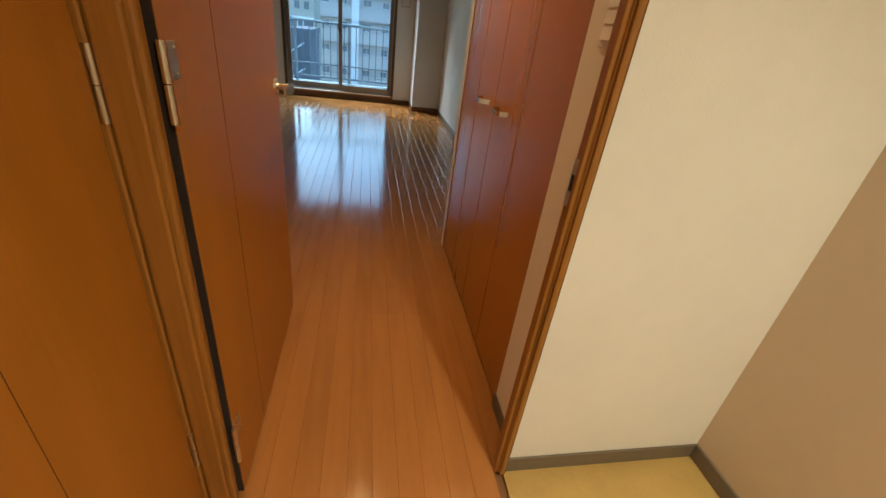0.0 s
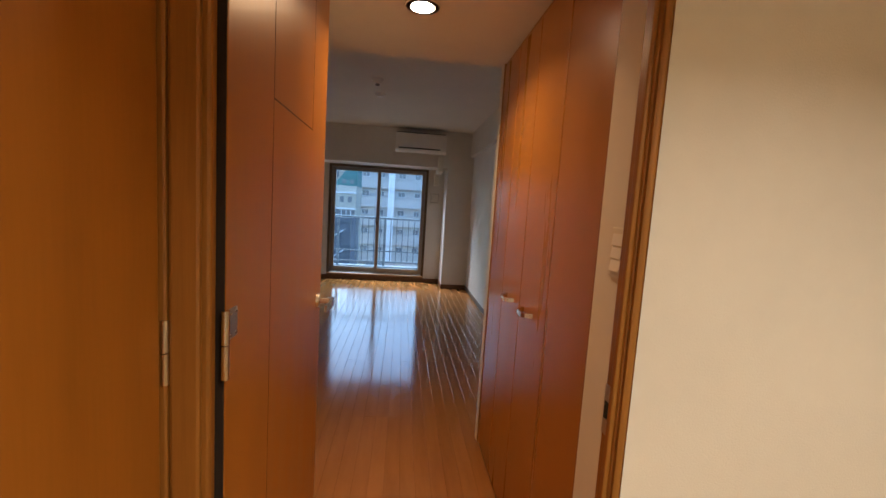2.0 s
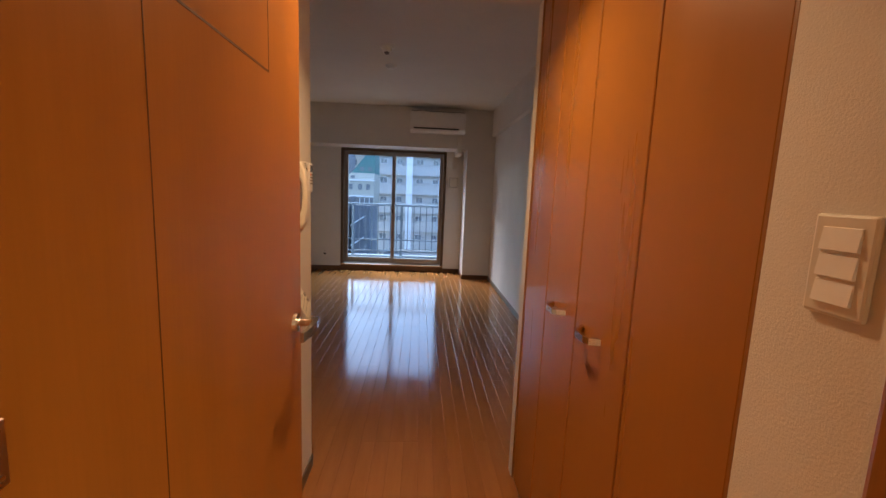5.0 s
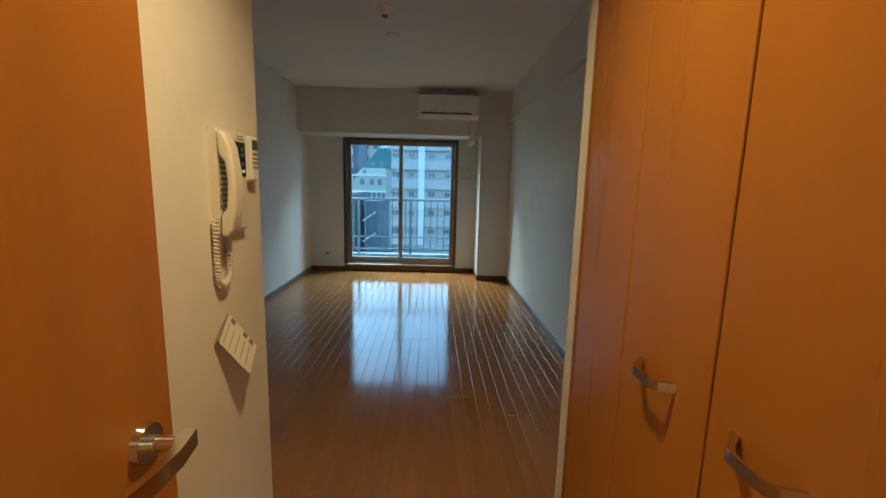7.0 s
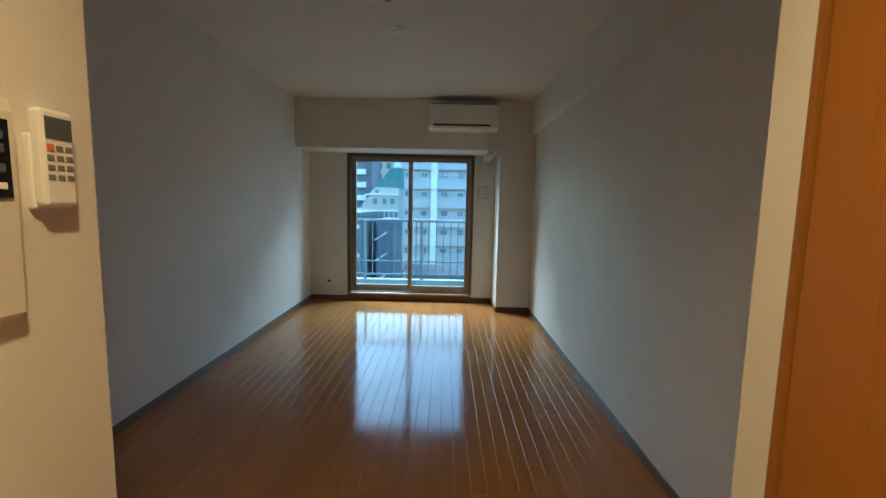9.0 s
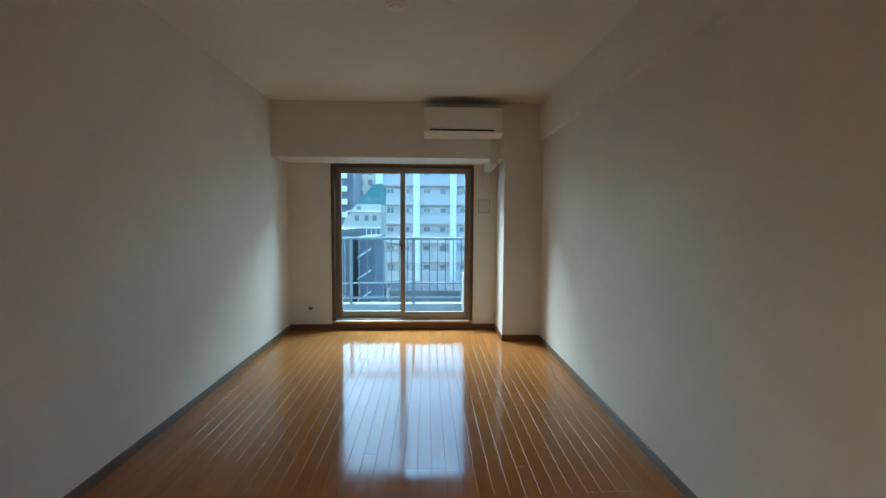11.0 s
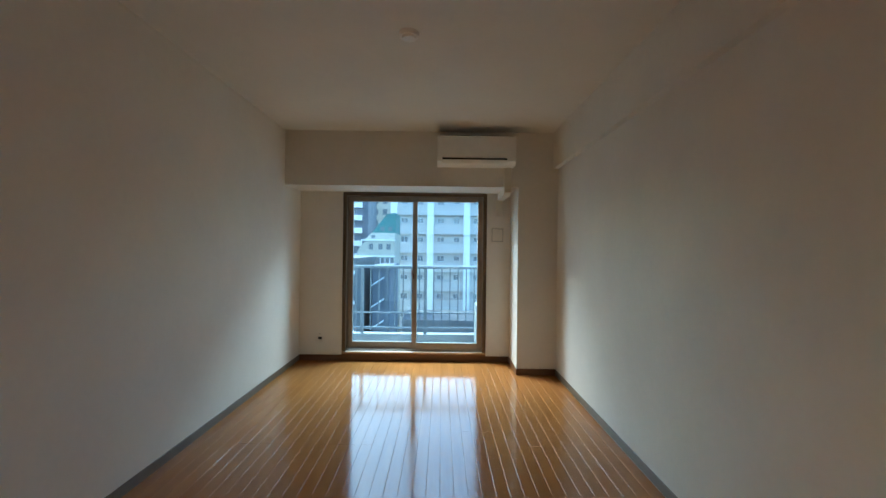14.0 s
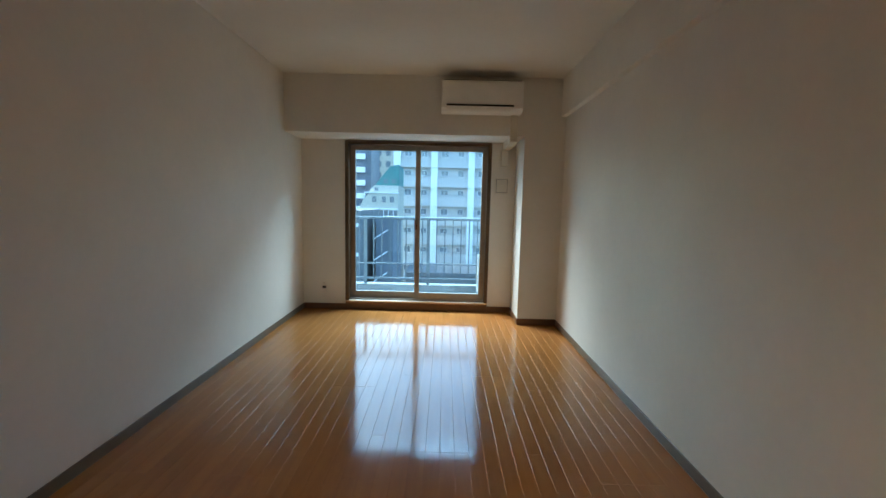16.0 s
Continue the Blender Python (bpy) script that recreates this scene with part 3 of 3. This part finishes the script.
# ---- balcony ----
YR = 8.66
setting("balcony_floor", boxes(((-3.5, YE + 0.15, -0.25), (3.5, YR - 0.05, -0.05)), ((-3.5, YR - 0.05, -0.25), (3.5, YR + 0.10, 0.06))), M_CONC, "grey concrete balcony slab with a low kerb", "balcony")
rail = thing("balcony_railing", "grey-blue painted metal balcony railing", "railing", (0, YR, 0.06))
part("top_rail", boxes(((-3.4, -0.035, 0.925), (3.4, 0.035, 0.965)), bevel=0.006), M_RAIL, rail)
part("bottom_rail", boxes(((-3.4, -0.015, 0.065), (3.4, 0.015, 0.095)), bevel=0.003), M_RAIL, rail)
part("middle_rail", boxes(((-3.4, -0.012, 0.285), (3.4, 0.012, 0.305)), bevel=0.002), M_RAIL, rail)
posts = [-0.060 + 0.895 * k for k in range(-3, 4)]
for px in posts:
    part("post", boxes(((px - 0.022, -0.022, 0), (px + 0.022, 0.022, 0.925))), M_RAIL, rail)
bar = boxes(((-0.008, -0.008, 0.095), (0.008, 0.008, 0.925)))
b0 = part("baluster", bar, M_RAIL, rail)
b0.location.x = posts[0] + 0.1155
for px in posts:
    for k in range(1, 8):
        if px > posts[0] or k > 1:
            b = new("baluster", b0.data)
            b.parent, b.location = rail, (px + 0.1155 * k, 0, 0)
ou = thing("outdoor_unit", "grey air conditioner outdoor unit on the balcony", "outdoor unit", (0.98, 8.30, -0.05))
part("casing", box(bmesh.new(), (-0.36, -0.14, 0.06), (0.40, 0.14, 0.60), 0.012, 2), M_GREYROOF, ou)
for fx in (-0.28, 0.30):
    part("foot", boxes(((fx - 0.04, -0.16, 0.0), (fx + 0.04, 0.16, 0.062))), M_RAIL, ou)
part("side_grille", boxes(*[((-0.362, -0.11, 0.12 + 0.03 * k), (-0.359, 0.11, 0.135 + 0.03 * k)) for k in range(14)]), M_GREY, ou)

# ---- outside ----
GZ = -13.0
setting("ground", boxes(((-900, 9.5, GZ - 1), (900, 1500, GZ))), M_ASPHALT, "asphalt street level far below", "ground")


def block(name, label, x0, x1, y0, y1, z1, material):
    b = thing(name, label, "building", ((x0 + x1) / 2, (y0 + y1) / 2, GZ))
    hx, hy = (x1 - x0) / 2, (y1 - y0) / 2
    part("wall", boxes(((-hx, -hy, 0), (hx, hy, z1 - GZ))), material, b)
    part("roof", boxes(((-hx - 0.1, -hy - 0.1, z1 - GZ), (hx + 0.1, hy + 0.1, z1 - GZ + 0.4))), material, b)
    return b, hx, hy


# The apartment block across the street: bays between white columns, a parapet and windows on every storey.
FY = 68.0
apt, ahx, ahy = block("apartment_building", "beige tiled apartment block with white columns", -8.1, 22.0, FY + 0.6, FY + 14, 13.5, M_RECESS)
BAY, ST, W0 = 5.82, 3.03, 2.84
ax0, ay0 = (-8.1 + 22.0) / 2, FY + 0.6 + (14 - 0.6) / 2
for k in range(6):
    cx = -7.45 + BAY * k - ax0
    part("column", boxes(((cx - 0.50, FY - 0.25 - ay0, 0), (cx + 0.50, FY + 0.6 - ay0, 27.4))), M_FACADEW, apt, "white painted column")
para = boxes(((-BAY / 2 + 0.50, -0.1, -0.82), (BAY / 2 - 0.50, 0.1, 0.80)), ((-BAY / 2 + 0.50, 0.1, -0.80), (BAY / 2 - 0.50, 0.59, -0.66)), ((-BAY / 2 + 0.50, -0.14, 0.78), (BAY / 2 - 0.50, 0.14, 0.86)))
wbm = boxes(((-0.85, -0.06, -0.62), (0.85, 0.06, 0.62)))
fbm = boxes(((-0.92, -0.10, -0.69), (-0.85, 0.05, 0.69)), ((0.85, -0.10, -0.69), (0.92, 0.05, 0.69)), ((-0.85, -0.10, 0.62), (0.85, 0.05, 0.69)), ((-0.85, -0.10, -0.69), (0.85, 0.05, -0.62)), ((-0.03, -0.09, -0.62), (0.03, 0.05, 0.62)))
p0 = part("parapet", para, M_FACADE, apt)
w0 = part("window", wbm, M_WINDOW, apt, "dark window glass")
f0 = part("window_frame", fbm, M_FACADEW, w0, "white window frame")
first = True
for s in range(-5, 4):
    for k in range(5):
        cx, cz = -7.45 + BAY * (k + 0.5) - ax0, W0 + ST * s - GZ
        for j, dx in enumerate((-1.25, 1.30)):
            if first:
                w, fr, first = w0, f0, False
                pp = p0
            else:
                w = new("window", w0.data)
                fr = new("window_frame", f0.data)
                w.parent, fr.parent = apt, w
                w["label"] = "dark window glass"
                if j == 0:
                    pp = new("parapet", p0.data)
                    pp.parent = apt
            w.location = (cx + dx, FY + 0.56 - ay0, cz + 0.05)
            w.scale = ((0.50 if j else 0.62), 1, 0.60 if (s + k + j) % 3 else 0.72)
            if j == 0:
                pp.location = (cx, FY - ay0, cz - 1.32)

# A stepped pale building with a teal roof, in front and beside the block.
step_b = thing("stepped_building", "pale stepped building with a sloping teal roof", "building", (-8.0, 57.0, GZ))
part("wall", prism(bmesh.new(), [(-2.6, 0), (2.3, 0), (2.3, 15.4), (-1.1, 15.4), (-2.0, 14.6), (-2.6, 13.2)], "y", -3.0, 4.0), M_CREAM, step_b)
part("terrace", prism(bmesh.new(), [(-1.5, 15.4), (2.3, 15.4), (2.3, 16.3), (-0.7, 16.3)], "y", -2.6, 4.0), M_CREAM, step_b)
part("roof_slope", prism(bmesh.new(), [(-0.7, 16.3), (2.3, 16.3), (2.3, 18.9), (1.2, 18.7)], "y", -2.2, 3.6), M_TEAL, step_b, "sloping teal metal roof")
part("cornice", boxes(((-1.9, -3.15, 15.3), (2.32, -2.6, 15.45)), ((-2.5, -3.12, 13.3), (2.32, -3.0, 13.45))), M_FACADEW, step_b)
for wx in (-0.9, 0.3, 1.3):
    part("window", boxes(((wx, -3.06, 14.2), (wx + 0.5, -2.98, 14.9))), M_WINDOW, step_b)
    part("window", boxes(((wx + 0.1, -2.26, 16.6), (wx + 0.6, -2.1, 17.1))) if wx > 0 else boxes(((wx + 0.2, -2.66, 15.6), (wx + 0.7, -2.58, 16.0))), M_WINDOW, step_b)
# Flat dark panel; the loggia's shade is in its colour.
part("loggia", boxes(((-0.2, -3.06, 12.1), (2.2, -2.98, 13.2))), M_GREYROOF, step_b, "loggia as a flat panel, its shade painted dark grey")
for k in range(3):
    part("mullion", boxes(((0.5 + 0.6 * k, -3.10, 12.1), (0.58 + 0.6 * k, -3.06, 13.2))), M_FACADEW, step_b)
tower, hx, hy = block("tower_building", "dark tower with white balconies", -27.0, -16.6, 96.0, 108.0, 18.0, M_DARKF)
for k in range(8):
    part("balcony", boxes(((0.8, -6.9, 6.2 + 2.9 * k), (3.9, -5.9, 7.4 + 2.9 * k))), M_FACADEW, tower, "white balcony parapet")
    part("window", boxes(((-3.6, -6.06, 6.6 + 2.9 * k), (-1.0, -5.98, 8.2 + 2.9 * k))), M_WINDOW, tower)
cream, hx, hy = block("cream_building", "cream rendered building behind", -18.6, -13.6, 112.0, 122.0, 16.0, M_CREAM)
for k in range(8):
    for j in range(2):
        part("window", boxes(((-1.9 + 2.4 * j, -5.06, 6.0 + 2.9 * k), (-0.7 + 2.4 * j, -4.98, 7.5 + 2.9 * k))), M_WINDOW, cream)
dark, hx, hy = block("low_dark_building", "low dark building with a white outdoor stair rail", -5.9, -4.4, 39.0, 46.0, -0.6, M_DARKF)
for k in range(4):
    part("stair_rail", prism(bmesh.new(), [(-0.9, 5.2 + 1.9 * k), (0.3, 6.0 + 1.9 * k), (0.3, 6.15 + 1.9 * k), (-0.9, 5.35 + 1.9 * k)], "y", -3.72, -3.6), M_FACADEW, dark, "white stair rail")
for k in range(3):
    part("window", boxes(((0.2, -3.56, 4.2 + 2.5 * k), (0.6, -3.48, 5.4 + 2.5 * k))), M_WINDOW, dark)
lowh, hx, hy = block("low_grey_building", "low grey building with white balcony rails", -12.5, -6.7, 36.0, 45.0, 0.1, M_GREYROOF)
for k in range(5):
    part("balcony_rail", boxes(((-2.8, -4.9, 2.6 + 2.4 * k), (2.85, -4.8, 2.9 + 2.4 * k))), M_FACADEW, lowh, "white balcony rail")
for k in range(5):
    for j in range(3):
        part("window", boxes(((0.0 + 1.0 * j, -4.56, 1.2 + 2.3 * k), (0.6 + 1.0 * j, -4.48, 2.4 + 2.3 * k))), M_WINDOW, lowh)
shed, hx, hy = block("street_building", "low grey building below the apartment block", -4.4, 22.0, 52.0, 60.0, -7.6, M_GREYROOF)
for k in range(9):
    part("window", boxes(((-11.5 + 2.5 * k, -4.06, 2.8), (-9.9 + 2.5 * k, -3.98, 4.2))), M_WINDOW, shed)

# ---- floorboards ----
STRIP = 0.0725
kinds = {}


def strip(width, length):
    key = (round(width, 4), round(length, 3))
    if key not in kinds:
        bm = bmesh.new()
        g, d = 0.0012, 0.0007
        a = width / 2 - 0.0002
        prism(bm, [(-a, -0.012), (a, -0.012), (a, -d), (a - g, 0), (-a + g, 0), (-a, -d)], "y", 0.0004, length - 0.0004)
        me = bpy.data.meshes.new("floorboard")
        bm.to_mesh(me)
        bm.free()
        me.materials.append(M_FLOOR)
        kinds[key] = me
    return kinds[key]


rng = random.Random(4)
col, x = 0, XL
while x < XR - 0.01:
    w = min(STRIP, XR - x)
    xc = x + w / 2
    lo = -1.6 if XEL < xc < 0.70 else YD if HL < xc < HR + 0.03 else YH
    y = lo
    step = 0.91 if (col // 4) % 2 else 1.82
    while y < YE - 0.02:
        ln = min(step, YE - y)
        ob = new("floorboard", strip(w, ln))
        ob.parent, ob.location = floor, (xc, y, 0)
        y += ln
        step = 1.82
    x += w
    col += 1
